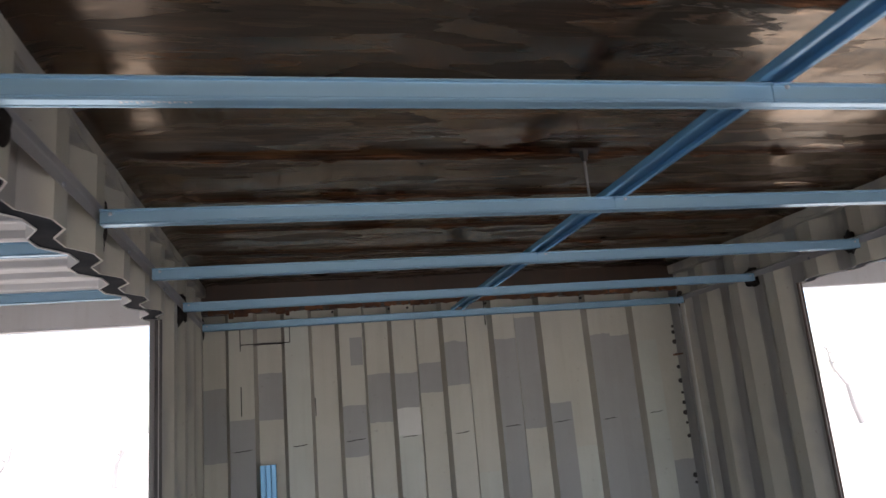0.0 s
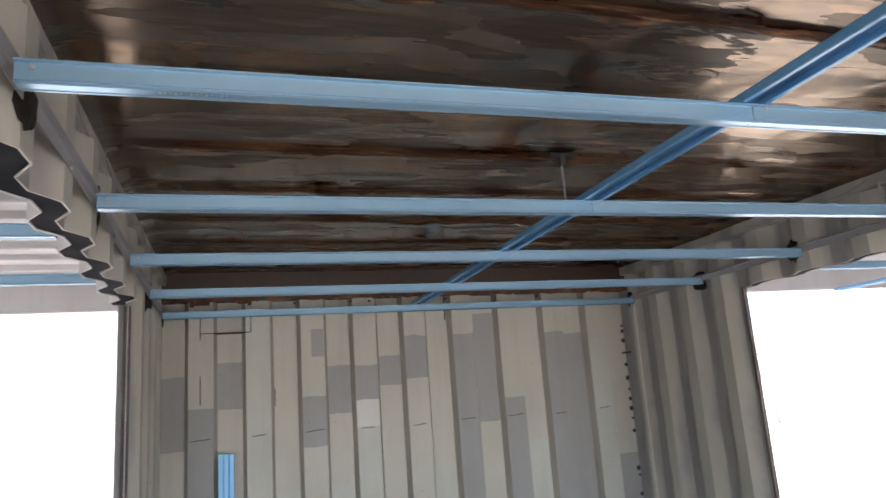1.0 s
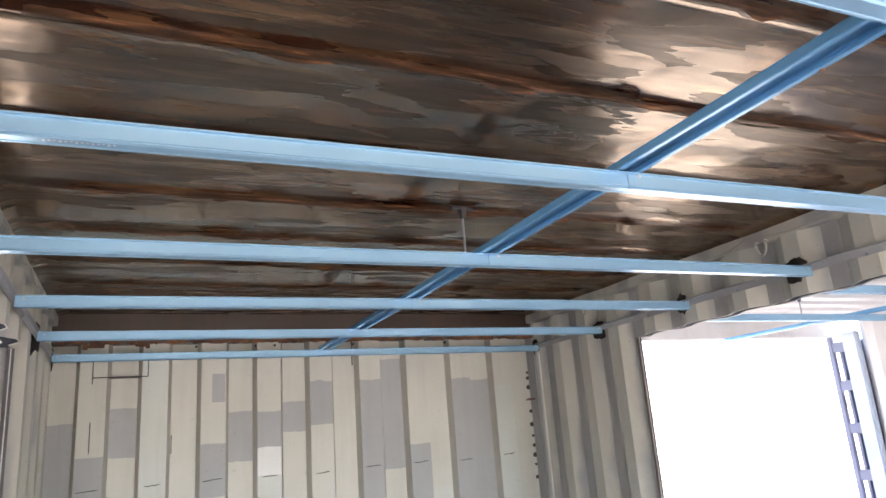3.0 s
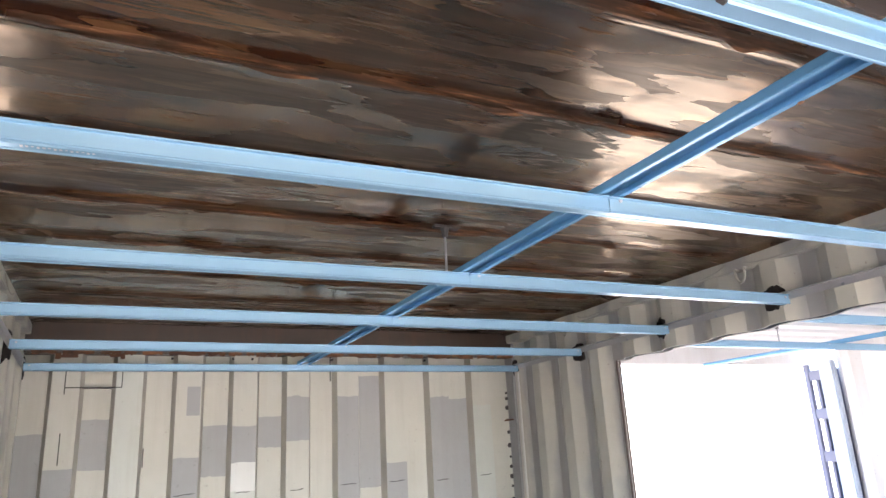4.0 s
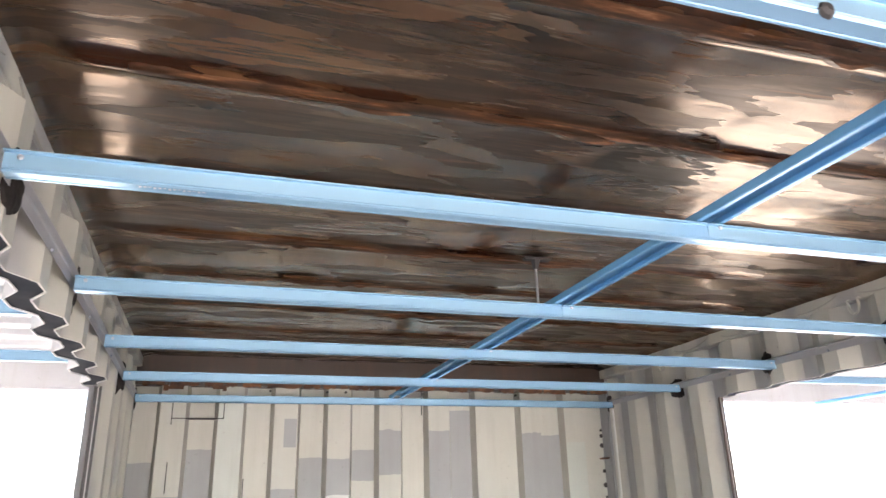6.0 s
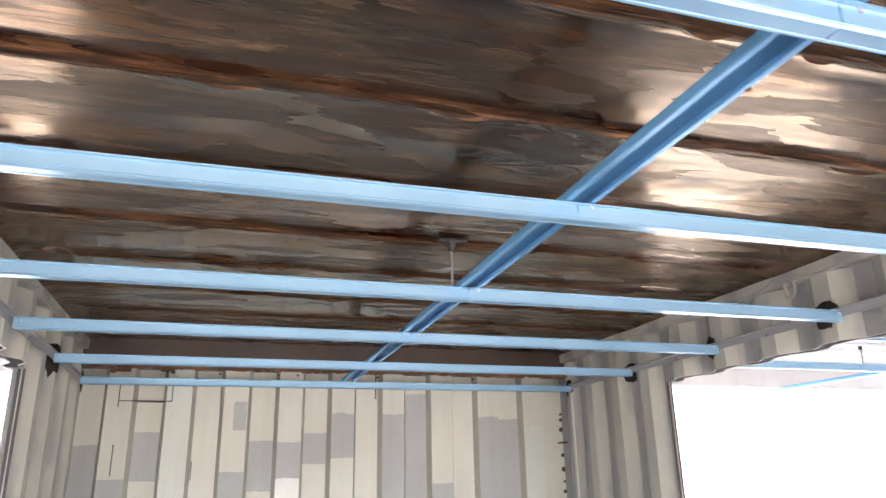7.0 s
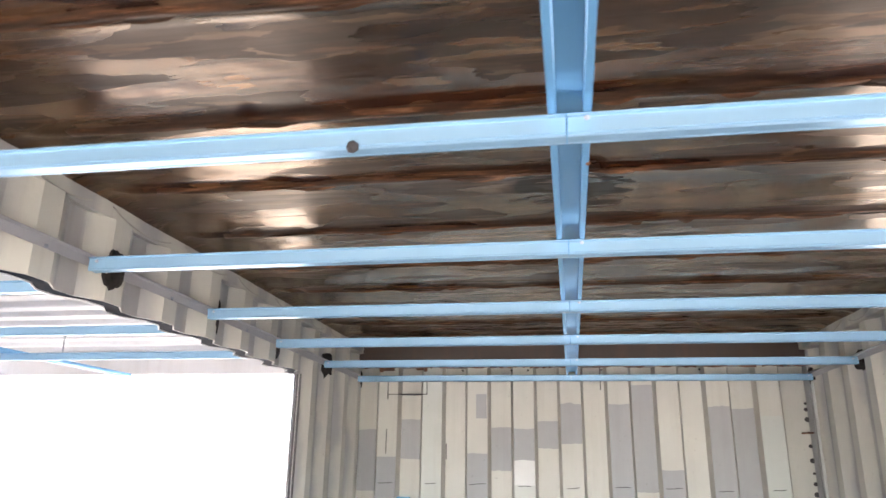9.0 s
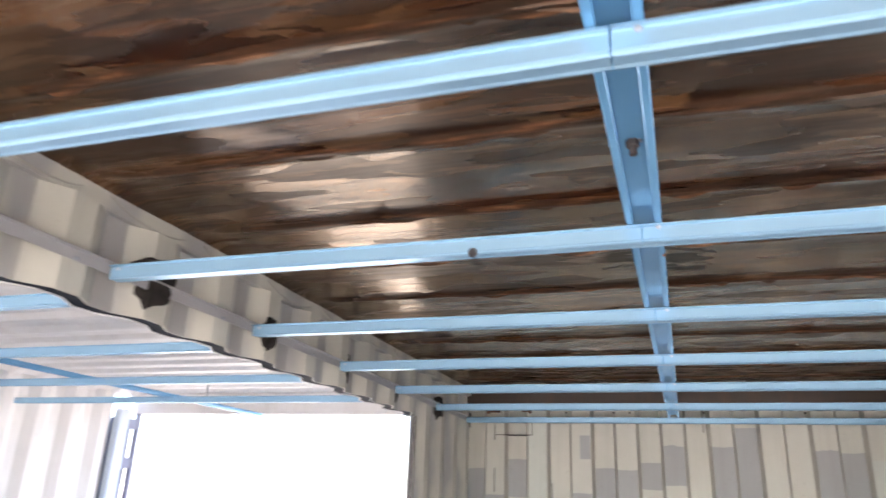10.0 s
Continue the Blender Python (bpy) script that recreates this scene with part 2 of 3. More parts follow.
def box(x0, x1, y0, y1, z0, z1, bevel=0.0, bm=None):
    bm = bm or bmesh.new()
    made = bmesh.ops.create_cube(bm, size=1)["verts"]
    for v in made:
        v.co = Vector(((x0 + x1) / 2 + v.co.x * (x1 - x0), (y0 + y1) / 2 + v.co.y * (y1 - y0), (z0 + z1) / 2 + v.co.z * (z1 - z0)))
    if bevel:
        bmesh.ops.bevel(bm, geom=list({e for v in made for e in v.link_edges}), offset=bevel, segments=2, affect="EDGES")
    return bm


def offset_line(pts, d):
    """The polyline moved d to its left, mitred."""
    out = []
    for i, p in enumerate(pts):
        p = Vector(p)
        ns = []
        for a, b in ((i - 1, i), (i, i + 1)):
            if a >= 0 and b < len(pts):
                q = (Vector(pts[b]) - Vector(pts[a])).normalized()
                ns.append(Vector((-q.y, q.x)))
        n = sum(ns, Vector((0, 0))).normalized()
        out.append(p + n * (d / max(0.35, n.dot(ns[0]))))
    return out


def strip(pts, thick, a, b, place, bm=None, cuts=1):
    """A sheet of that thickness along a 2D polyline, swept from a to b. place(u, v, w) gives the point."""
    bm = bm or bmesh.new()
    two = [Vector(p) for p in pts], offset_line(pts, thick)
    rows = []
    for i in range(cuts + 1):
        w = a + (b - a) * i / cuts
        rows.append([[bm.verts.new(place(p.x, p.y, w)) for p in line] for line in two])
    n = len(pts)
    for r, s in zip(rows, rows[1:]):
        for k in (0, 1):
            for j in range(n - 1):
                bm.faces.new((r[k][j], r[k][j + 1], s[k][j + 1], s[k][j]))
        for j in (0, n - 1):
            bm.faces.new((r[0][j], r[1][j], s[1][j], s[0][j]))
    for r in (rows[0], rows[-1]):
        for j in range(n - 1):
            bm.faces.new((r[0][j], r[0][j + 1], r[1][j + 1], r[1][j]))
    return bm


def tube(points, r, sides=8, bm=None):
    bm = bm or bmesh.new()
    rings = []
    pts = [Vector(p) for p in points]
    for i, p in enumerate(pts):
        d = (pts[min(i + 1, len(pts) - 1)] - pts[max(i - 1, 0)]).normalized()
        q = d.to_track_quat("Z", "Y")
        rr = r[i] if isinstance(r, (list, tuple)) else r
        rings.append([bm.verts.new(p + q @ Vector((rr * math.cos(2 * math.pi * k / sides), rr * math.sin(2 * math.pi * k / sides), 0))) for k in range(sides)])
    for a, b in zip(rings, rings[1:]):
        for k in range(sides):
            bm.faces.new((a[k], a[(k + 1) % sides], b[(k + 1) % sides], b[k]))
    bm.faces.new(rings[0])
    bm.faces.new(rings[-1])
    return bm


# ---- the containers' plan ----
WEST, EAST, ROOF_Z, END_Y, REAR_Y = -1.135, 1.150, 2.39, 3.385, -2.15
OPEN_Y, OPEN_Z, OPEN_BACK, TOP_Z = 2.505, 2.127, -1.9, 2.338
PITCH, DEPTH, PHASE = 0.256, 0.036, 1.071
FAR = 3.62  # far sides of the two neighbours
MID = 2.42  # their middle lines


def splay(y):
    """The walls stand slightly wider apart towards the closed end."""
    return 0.018 * max(0.0, y - 1.4)



def side_profile(y0, y1, inner, out, shift=0.0, lean=0.0):
    """Trapezoid ribs of a side wall between y0 and y1: points (x, y). out: the way outwards, 1 or -1."""
    keys = []
    k = math.floor((y0 - PHASE) / PITCH) - 2
    while PHASE + k * PITCH < y1 + 2 * PITCH:
        c = PHASE + k * PITCH + shift
        keys += [(c - 0.033, 0), (c + 0.033, 0), (c + 0.095, DEPTH), (c + 0.161, DEPTH)]
        k += 1

    def depth(y):
        for (a, da), (b, db) in zip(keys, keys[1:]):
            if a <= y <= b:
                return da + (db - da) * (y - a) / (b - a)
        return 0.0

    ys = [y0] + [y for y, _ in keys if y0 + 0.004 < y < y1 - 0.004] + [y1]
    return [(inner + out * depth(y) + lean * splay(y), y) for y in ys]


def side_wall(inner, side, open_y, shift=0.0, lean=0.0):
    """A corrugated side with the long cut-out: its end panel, the header over the opening and the rear panel."""
    bm = bmesh.new()
    place = lambda x, y, z: (x, y, z)
    t = -0.003 * side
    for y0, y1, z0, cuts in ((open_y, END_Y + 0.06, 0.0, 3), (OPEN_BACK, open_y, OPEN_Z, 1), (REAR_Y, OPEN_BACK, 0.0, 2)):
        strip(side_profile(y0, y1, inner, side, shift, lean), t, z0, TOP_Z, place, bm, cuts)
    return bm


def shade_filler(inner, side, open_y):
    """Sunk dark sheet painting the hollow's shade between the nested sheets over the opening."""
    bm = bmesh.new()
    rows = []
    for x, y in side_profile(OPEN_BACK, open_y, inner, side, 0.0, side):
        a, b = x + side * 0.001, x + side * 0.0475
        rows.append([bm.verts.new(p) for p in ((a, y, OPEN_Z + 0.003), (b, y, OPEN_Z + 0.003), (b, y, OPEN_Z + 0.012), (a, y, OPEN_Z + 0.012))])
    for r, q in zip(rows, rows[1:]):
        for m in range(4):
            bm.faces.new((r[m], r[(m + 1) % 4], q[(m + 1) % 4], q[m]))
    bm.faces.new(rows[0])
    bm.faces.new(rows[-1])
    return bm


def blob_patch(y, z, h, w, inner, side, seed):
    """A ragged smear that follows the ribs of a side wall, thick in the middle, with fingers and a drip."""
    rnd = random.Random(seed)
    bm = bmesh.new()

    def wall_x(v):
        return side_profile(v, v + 0.001, inner, side, 0.0, side)[0][0]

    n = 30
    reach = [rnd.uniform(0.68, 1.15) for _ in range(n)]
    reach = [0.6 * reach[i] + 0.2 * (reach[i - 1] + reach[(i + 1) % n]) for i in range(n)]
    reach[int(n * 0.72)] *= 1.3
    rings = []
    for f, proud in ((0.3, 0.008), (0.65, 0.007), (0.92, 0.0045), (1.0, 0.0005)):
        ring = []
        for i in range(n):
            t = 2 * math.pi * i / n
            sq = 1.0 / max(abs(math.cos(t)), abs(math.sin(t))) ** 0.5
            dy, dz = w * f * reach[i] * sq * math.cos(t), h * f * reach[i] * sq * math.sin(t)
            ring.append(bm.verts.new((wall_x(y + dy) - side * (proud + rnd.uniform(0, 0.001)), y + dy, z + dz)))
        rings.append(ring)
    for a, b in zip(rings, rings[1:]):
        for i in range(n):
            bm.faces.new((a[i], a[(i + 1) % n], b[(i + 1) % n], b[i]))
    bm.faces.new(rings[0])
    return bm


# ---- ground ----
g = bmesh.new()
bmesh.ops.create_grid(g, x_segments=40, y_segments=40, size=1500)
for v in g.verts:
    v.co.z = -0.17
tagged(part("ground", g, GROUND), "pale dry bare earth round the containers", "ground", kind="structure")

# ---- floors, walls and roofs of the three containers ----
# the floors are out of view; their tones are set for the bounced light
for i, cx in enumerate((0, -MID, MID)):
    tagged(part("floor" if not i else "floor_%d" % i, box(cx - 1.2, cx + 1.2, REAR_Y, END_Y + 0.06, -0.03, 0.0), (FLOOR, TAN_FLOOR, PALE_FLOOR)[i]), ("worn dark brown plywood container floor", "worn tan plywood container floor", "pale plywood container floor")[i], "floor", kind="structure")

tagged(part("wall_west", side_wall(WEST, -1, OPEN_Y, 0.0, -1), SIDE), "cream corrugated steel wall with a wide cut-out, greyer in its rib hollows", "wall", kind="structure")
tagged(part("wall_east", side_wall(EAST, 1, OPEN_Y - 0.025, 0.0, 1), SIDE), "cream corrugated steel wall with a wide cut-out, greyer in its rib hollows", "wall", kind="structure")
tagged(part("wall_west_neighbour_near", side_wall(-1.221, 1, OPEN_Y + 0.03, PITCH / 2, -1), NEIGHBOUR), "white corrugated steel wall of the next container, cut open", "wall", kind="structure")
tagged(part("wall_east_neighbour_near", side_wall(1.236, -1, OPEN_Y + 0.03, PITCH / 2, 1), NEIGHBOUR), "white corrugated steel wall of the next container, cut open", "wall", kind="structure")


for side, name, inner in ((-1, "west", WEST), (1, "east", EAST)):
    tagged(part("trim_gap_" + name, shade_filler(inner, side, OPEN_Y - (0.025 if side > 0 else 0)), NAVY), "dark sheet for the shade in the gap between two corrugated walls", "trim", kind="structure")


def plain_side(side):
    return strip(side_profile(REAR_Y, 3.2, side * FAR, side), -0.003 * side, 0.0, ROOF_Z, lambda x, y, z: (x, y, z), None, 3)


tagged(part("wall_west_neighbour_far", plain_side(-1), NEIGHBOUR), "white corrugated steel side wall of the next container", "wall", kind="structure")
tagged(part("wall_east_neighbour_far", plain_side(1), NEIGHBOUR), "white corrugated steel side wall of the next container", "wall", kind="structure")


def end_wall():
    """The closed end: flats 0.107 m wide, every second one set back, each flat with its own coats of paint."""
    edge0, step, slope, deep = -1.0655, 0.1245, 0.016, 0.042
    # coats on the flats: flat, from z, to z, paint (1 pale, 2 white, 3 grey)
    coats = {0: [(1.607, 1.929, 3)], 1: [(0.9, 1.785, 3)], 2: [(1.775, 1.985, 3)], 3: [(0.0, 2.3, 1)], 5: [(1.58, 1.809, 3)], 6: [(1.721, 1.946, 3), (0.6, 1.40, 1)],
             7: [(1.777, 1.939, 3), (1.652, 1.777, 2), (0.4, 1.652, 1)], 8: [(1.839, 1.978, 3)], 9: [(1.862, 2.07, 3)], 11: [(0.0, 2.068, 3)], 12: [(1.63, 2.171, 3)],
             13: [(1.69, 1.74, 3), (0.0, 1.69, 3)], 15: [(0.0, 2.057, 3)], 16: [(0.0, 2.05, 3)], 17: [(0.0, 2.01, 1)], 18: [(0.0, 1.41, 3)],
             4: [(0.0, 1.39, 1)], 10: [(1.0, 1.45, 1)], 14: [(1.1, 1.52, 1)]}
    bm = bmesh.new()

    def quad(xa, ya, xb, yb, z0, z1, mat):
        f = bm.faces.new([bm.verts.new(p) for p in ((xa, ya, z0), (xb, yb, z0), (xb, yb, z1), (xa, ya, z1))])
        f.material_index = mat

    top = ROOF_Z
    for i in range(19):
        xa = edge0 + (i - 1) * step + (slope / 2 if i else -0.02)
        xb = edge0 + i * step - slope / 2 if i < 18 else 1.215
        y = END_Y + (deep if i % 2 == 0 else 0.0)
        zs = sorted({0.0, top, *[z for c in coats.get(i, []) for z in c[:2]]})
        for z0, z1 in zip(zs, zs[1:]):
            mat = next((c[2] for c in coats.get(i, []) if c[0] <= z0 < c[1]), 0)
            n = 6
            for j in range(n):
                wa, wb = [xa + (xb - xa) * q / n for q in (j, j + 1)]
                lo, hi = [[z if z in (0.0, top) else z + 0.005 * noise.noise((w * 21, z * 9, i)) + 0.004 * noise.noise((w * 70, z * 9, i)) for w in (wa, wb)] for z in (z0, z1)]
                f = bm.faces.new([bm.verts.new(p) for p in ((wa, y, lo[0]), (wb, y, lo[1]), (wb, y, hi[1]), (wa, y, hi[0]))])
                f.material_index = mat
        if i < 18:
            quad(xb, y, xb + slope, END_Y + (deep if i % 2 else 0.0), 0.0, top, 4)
    # the small grey square beside a rib
    quad(edge0 + 4 * step + 0.055, END_Y - 0.0015, edge0 + 5 * step - 0.012, END_Y - 0.0015, 1.99, 2.119, 3)
    bmesh.ops.remove_doubles(bm, verts=bm.verts, dist=0.0005)
    back = box(-1.22, 1.22, END_Y + deep + 0.004, END_Y + deep + 0.01, 0, top)
    me = bpy.data.meshes.new("tmp")
    back.to_mesh(me)
    back.free()
    bm.from_mesh(me)
    bpy.data.meshes.remove(me)
    return bm


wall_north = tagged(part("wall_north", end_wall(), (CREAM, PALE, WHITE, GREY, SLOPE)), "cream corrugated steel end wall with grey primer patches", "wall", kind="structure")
# thin weld seams and scratches on the end wall
for j, x in enumerate((-1.004, -0.755, -0.506, -0.257, -0.008, 0.241, 0.490, 0.739, 0.988)):
    rnd = random.Random(j)
    wide, z = rnd.uniform(0.03, 0.044), 1.648 + rnd.uniform(-0.006, 0.006)
    line = [(x - wide + 2 * wide * f, END_Y - 0.0005, z + 0.004 * (f - 0.5) + rnd.uniform(-0.002, 0.002)) for f in (0, 0.25, 0.5, 0.75, 1.0)]
    part("weld_seam", tube(line, [0.0012, 0.0022, 0.0016, 0.0024, 0.001], 6), DARK, wall_north, "dark weld seam")
for x0, x1, z0, z1 in ((-1.008, -1.004, 1.80, 1.93), (-1.008, -1.004, 2.09, 2.20), (-1.004, -0.785, 2.116, 2.120), (-0.787, -0.783, 2.118, 2.19)):
    part("scratch", box(x0, x1, END_Y - 0.004, END_Y + 0.046 if x1 - x0 > 0.1 else END_Y + 0.001, z0, z1), DARK, wall_north)
part("scratch", box(-0.682, -0.678, END_Y + 0.037, END_Y + 0.043, 1.777, 1.857), DARK, wall_north)
part("scratch", box(0.149, 0.154, END_Y - 0.004, END_Y + 0.001, 2.14, 2.30), DARK, wall_north)
for i, z in enumerate((2.075, 2.045, 1.995, 1.93, 1.865, 1.795, 1.735, 1.685, 1.635, 1.585, 1.52, 1.33, 1.295, 1.2, 1.1)):
    part("slot", tube([(1.168, END_Y + 0.038, z), (1.168, END_Y + 0.046, z)], 0.007 + 0.003 * (i % 3), 8), DARK, wall_north, "dark drilled hole")
part("stub", tube([(1.12, END_Y - 0.01, 1.925), (1.20, END_Y - 0.01, 1.930)], 0.004), RUST, wall_north, "rusty wire stub")

# corner posts and rails of the middle container
tagged(part("corner_post_east", box(1.175, 1.215, 3.34, 3.47, 0, ROOF_Z, 0.008), GREY), "grey painted corner post of the container", "post", kind="structure")
tagged(part("corner_post_west", box(-1.215, -1.185, 3.36, 3.47, 0, ROOF_Z, 0.008), CREAM), "cream painted corner post of the container", "post", kind="structure")
tagged(part("end_rail", box(-1.2, 1.2, END_Y - 0.035, END_Y + 0.08, 2.262, 2.40, 0.006), BROWN), "brown rusty top rail above the end wall", "rail", kind="structure")
tagged(part("conduit", tube([(1.17, 3.285, 0.0), (1.17, 3.285, 1.2), (1.172, 3.29, 2.17)], 0.006), WHITE), "thin white pipe up the wall corner", "pipe")
# added dark jamb plates: colour stands for the unlit gap behind the rusty edge
for side, name, inner in ((-1, "west", -WEST), (1, "east", EAST)):
    x0, x1 = sorted((side * (inner + 0.028 + splay(OPEN_Y)), side * (inner + 0.05 + splay(OPEN_Y))))
    y = OPEN_Y if side < 0 else OPEN_Y - 0.025
    tagged(part("trim_" + name, box(x0, x1, y + 0.002, y + 0.006, 0.0, OPEN_Z), DARK if side < 0 else BROWN), "dark plate for the shaded gap at the rusty flame-cut wall opening edge", "trim", kind="structure")

for side, name in ((-1, "west"), (1, "east")):
    x0, x1 = sorted((side * 1.149, side * 1.235))
    tagged(part("top_rail_" + name, box(x0, x1, REAR_Y, END_Y, TOP_Z, 2.40, 0.003), SIDE), "cream painted top rail of the container wall", "rail", kind="structure")

# rib lines of the brown ceiling
RIBS = (-2.02, -1.68, -1.34, -1.0, -0.67, -0.33, 0.004, 0.325, 0.665, 0.985, 1.34, 1.70, 2.03, 2.38, 2.70, 3.03)


def peel(bm, ribs, half):
    """Curled flakes of lacquer and scale that hang from the edges of the ribs."""
    rnd = random.Random(41)
    for r in ribs:
        for _ in range(26):
            x0, long, wide = rnd.uniform(-half + 0.2, half - 0.25), rnd.uniform(0.03, 0.17), rnd.uniform(0.005, 0.015)
            y0, way, drop = r + 0.016 * noise.noise((x0 * 2.2, r * 7, 3.1)) + rnd.uniform(-0.012, 0.012), rnd.choice((-1, 1)), rnd.uniform(0.003, 0.009)
            n, rows = 5, []
            for i in range(n + 1):
                f = i / n
                swell = math.sin(math.pi * (0.08 + 0.84 * f)) * rnd.uniform(0.7, 1.1)
                x = x0 + long * f
                rows.append([bm.verts.new((x + rnd.uniform(-0.002, 0.002), y0 + way * wide * swell * g, ROOF_Z - 0.0095 - drop * swell * g * g)) for g in (0.0, 0.55, 1.0)])
            for a, b in zip(rows, rows[1:]):
                for j in (0, 1):
                    bm.faces.new((a[j], b[j], b[j + 1], a[j + 1]))


def ceiling_sheet(cx, half, ribs, rib_w, rib_d, uneven):
    """A pressed roof sheet seen from below: ribs across the width, edges turned down, a slightly buckled face."""
    bm = bmesh.new()
    ys = {REAR_Y, END_Y + 0.06}
    for r in ribs:
        ys |= {r - rib_w, r - rib_w * 0.45, r, r + rib_w * 0.45, r + rib_w}
    y = REAR_Y
    while y < END_Y:
        ys.add(round(y, 3))
        y += 0.03
    ys = sorted(ys)
    ys = [a for a, b in zip(ys, ys[1:] + [99]) if b - a > 0.004]
    xs = [half * (i / 48 - 1) for i in range(97)]
    grid = []
    for y in ys:
        row = []
        for x in xs:
            near = min(((abs(y - r - (0.016 * noise.noise((x * 2.2, r * 7, 3.1)) if uneven else 0)), r) for r in ribs))
            d = max(0.0, 1 - max(0.0, near[0] - rib_w * 0.35) / (rib_w * 0.65)) * rib_d
            if uneven:
                d *= (1.0 + 0.45 * noise.noise((x * 4, near[1] * 9, 0.5))) * min(1.0, max(0.0, (1.12 - abs(x)) / 0.06))
                d += 0.003 * noise.noise((x * 1.6, y * 5, 1.7)) + 0.0012 * noise.noise((x * 7, y * 26, 4.0))
            fall = max(0.0, (abs(x) - 1.125) / 0.1)
            row.append(bm.verts.new((cx + x, y, ROOF_Z - d - 0.045 * fall)))
        grid.append(row)
    for a, b in zip(grid, grid[1:]):
        for j in range(len(xs) - 1):
            bm.faces.new((a[j], b[j], b[j + 1], a[j + 1])).smooth = uneven
    if uneven:
        peel(bm, ribs, half)
    return bm


tagged(part("ceiling", ceiling_sheet(0, 1.19, RIBS, 0.022, 0.011, True), ROOF), "dark brown peeling lacquered container ceiling with rusty ribs", "ceiling", kind="structure")
FINE = [REAR_Y + 0.1 + 0.2 * i for i in range(30)]
for name, cx in (("ceiling_west", -MID), ("ceiling_east", MID)):
    tagged(part(name, ceiling_sheet(cx, 1.2, FINE, 0.05, 0.02, False), NEIGHBOUR), "white ribbed steel container ceiling", "ceiling", kind="structure")
tagged(part("roof", box(-3.72, 3.72, REAR_Y - 0.02, END_Y + 0.1, 2.42, 2.46), DARK), "dark steel roofs of the three containers", "roof", kind="structure")

# open door ends of the two neighbours
for side, name in ((-1, "west"), (1, "east")):
    cx = side * MID
    tagged(part("header_" + name, box(cx - 1.21, cx + 1.21, END_Y - 0.01, END_Y + 0.07, 2.235, 2.40, 0.008), NEIGHBOUR), "white steel header over the open container end", "beam", kind="structure")
    x0, x1 = sorted((cx + side * 1.155, cx + side * 1.205))
    tagged(part("door_post_" + name, box(x0, x1, 3.19, 3.30, 0, 2.25, 0.008), POST_LIGHT), "pale steel door post with hinge lugs", "post", kind="structure")
    x0, x1 = sorted((cx - side * 1.15, cx - side * 1.215))
    tagged(part("inner_post_" + name, box(x0, x1, END_Y - 0.02, END_Y + 0.08, 0, 2.25, 0.008), NEIGHBOUR), "pale steel door post of the container", "post", kind="structure")
    door = empty("door_1" if side < 0 else "door_2")
    tagged(door, "blue-grey steel container door swung wide open", "door", kind="structure")
    x0, x1 = sorted((cx + side * 1.26, cx + side * 1.30))
    part("door_leaf", box(x0, x1, 2.2, 3.36, 0.05, 2.2, 0.006), POST, door)
    x0, x1 = sorted((cx + side * 1.165, cx + side * 1.195))
    edge = part("edge_bar", box(x0, x1, 3.385, 3.425, 0.05, 2.245, 0.005), POST, door, "dull blue door edge bar")
    for z in (0.35, 0.85, 1.32, 1.62, 1.9, 2.16):
        part("hinge", box(x0, x1, 3.29, 3.39, z - 0.035, z + 0.035, 0.006), POST, edge)
    part("strap", box(*sorted((cx + side * 1.19, cx + side * 1.265)), 3.34, 3.36, 0.1, 2.15), POST, door)

# ---- the blue grid under the ceiling ----
BEAMS = (3.30, 2.698, 2.095, 1.523, 0.946, 0.389, -0.155, -0.76, -1.34)
# far flange, underside, beaded front corner, front face, turned-out top lip
SECTION = [(0.029, 0.0145), (0.0255, 0.0125), (0.0255, -0.011), (0.0245, -0.0142), (0.0225, -0.0142), (0.0215, -0.0132), (0.0050, -0.0132), (0.0040, -0.0146), (0.0015, -0.0146), (0.0002, -0.0132), (0.0014, -0.0108), (0.0, -0.0095), (0.0, 0.0118), (-0.0008, 0.0128), (-0.0055, 0.0136), (-0.0055, 0.0150)]


def furring(x0, x1, joint, at, group, label):
    """A cold-rolled channel in two lengths that meet at the joint, with its fixing screws."""
    ob = empty("furring_channel", at)
    pieces = []
    for a, b in ((x0, joint - 0.0009), (joint + 0.0009, x1)):
        piece = part("length", strip(SECTION, 0.0012, a, b, lambda u, v, w: (w, u, v), None, 4), BLUE, ob)
        pieces.append(piece)
    for x, z in ((joint + 0.027, 0.010), (x0 + 0.02, 0.006), (x1 - 0.02, 0.006)):
        part("screw", tube([(x, -0.004, z), (x, -0.003, z), (x, 0.002, z)], [0.002, 0.0042, 0.0042], 8), ZINC, pieces[x > joint], "zinc screw head")
    return tagged(ob, label, "channel", group)


LABEL = "light blue coated steel furring channel across the container"
for i, y in enumerate(BEAMS):
    beam = furring(-1.121 - splay(y) * 1.1, 1.152 + splay(y) * 0.9, -0.024 + 0.007 * y, (0, y, 2.195), "ceiling furring channels", LABEL)
    if i == 5:
        part("clip", tube([(-0.315, -0.007, -0.012), (-0.315, -0.004, -0.012), (-0.315, 0.0, -0.012)], [0.004, 0.008, 0.010], 7), DARK, beam, "small dark rusty clip")

MAIN = [(-0.0170, 0.005), (-0.0175, 0.001), (-0.019, 0.0), (-0.027, 0.0), (-0.029, 0.002), (-0.029, 0.015), (-0.027, 0.017), (0.027, 0.017), (0.029, 0.015), (0.029, 0.002), (0.027, 0.0), (0.019, 0.0), (0.0175, 0.001), (0.0170, 0.005)]


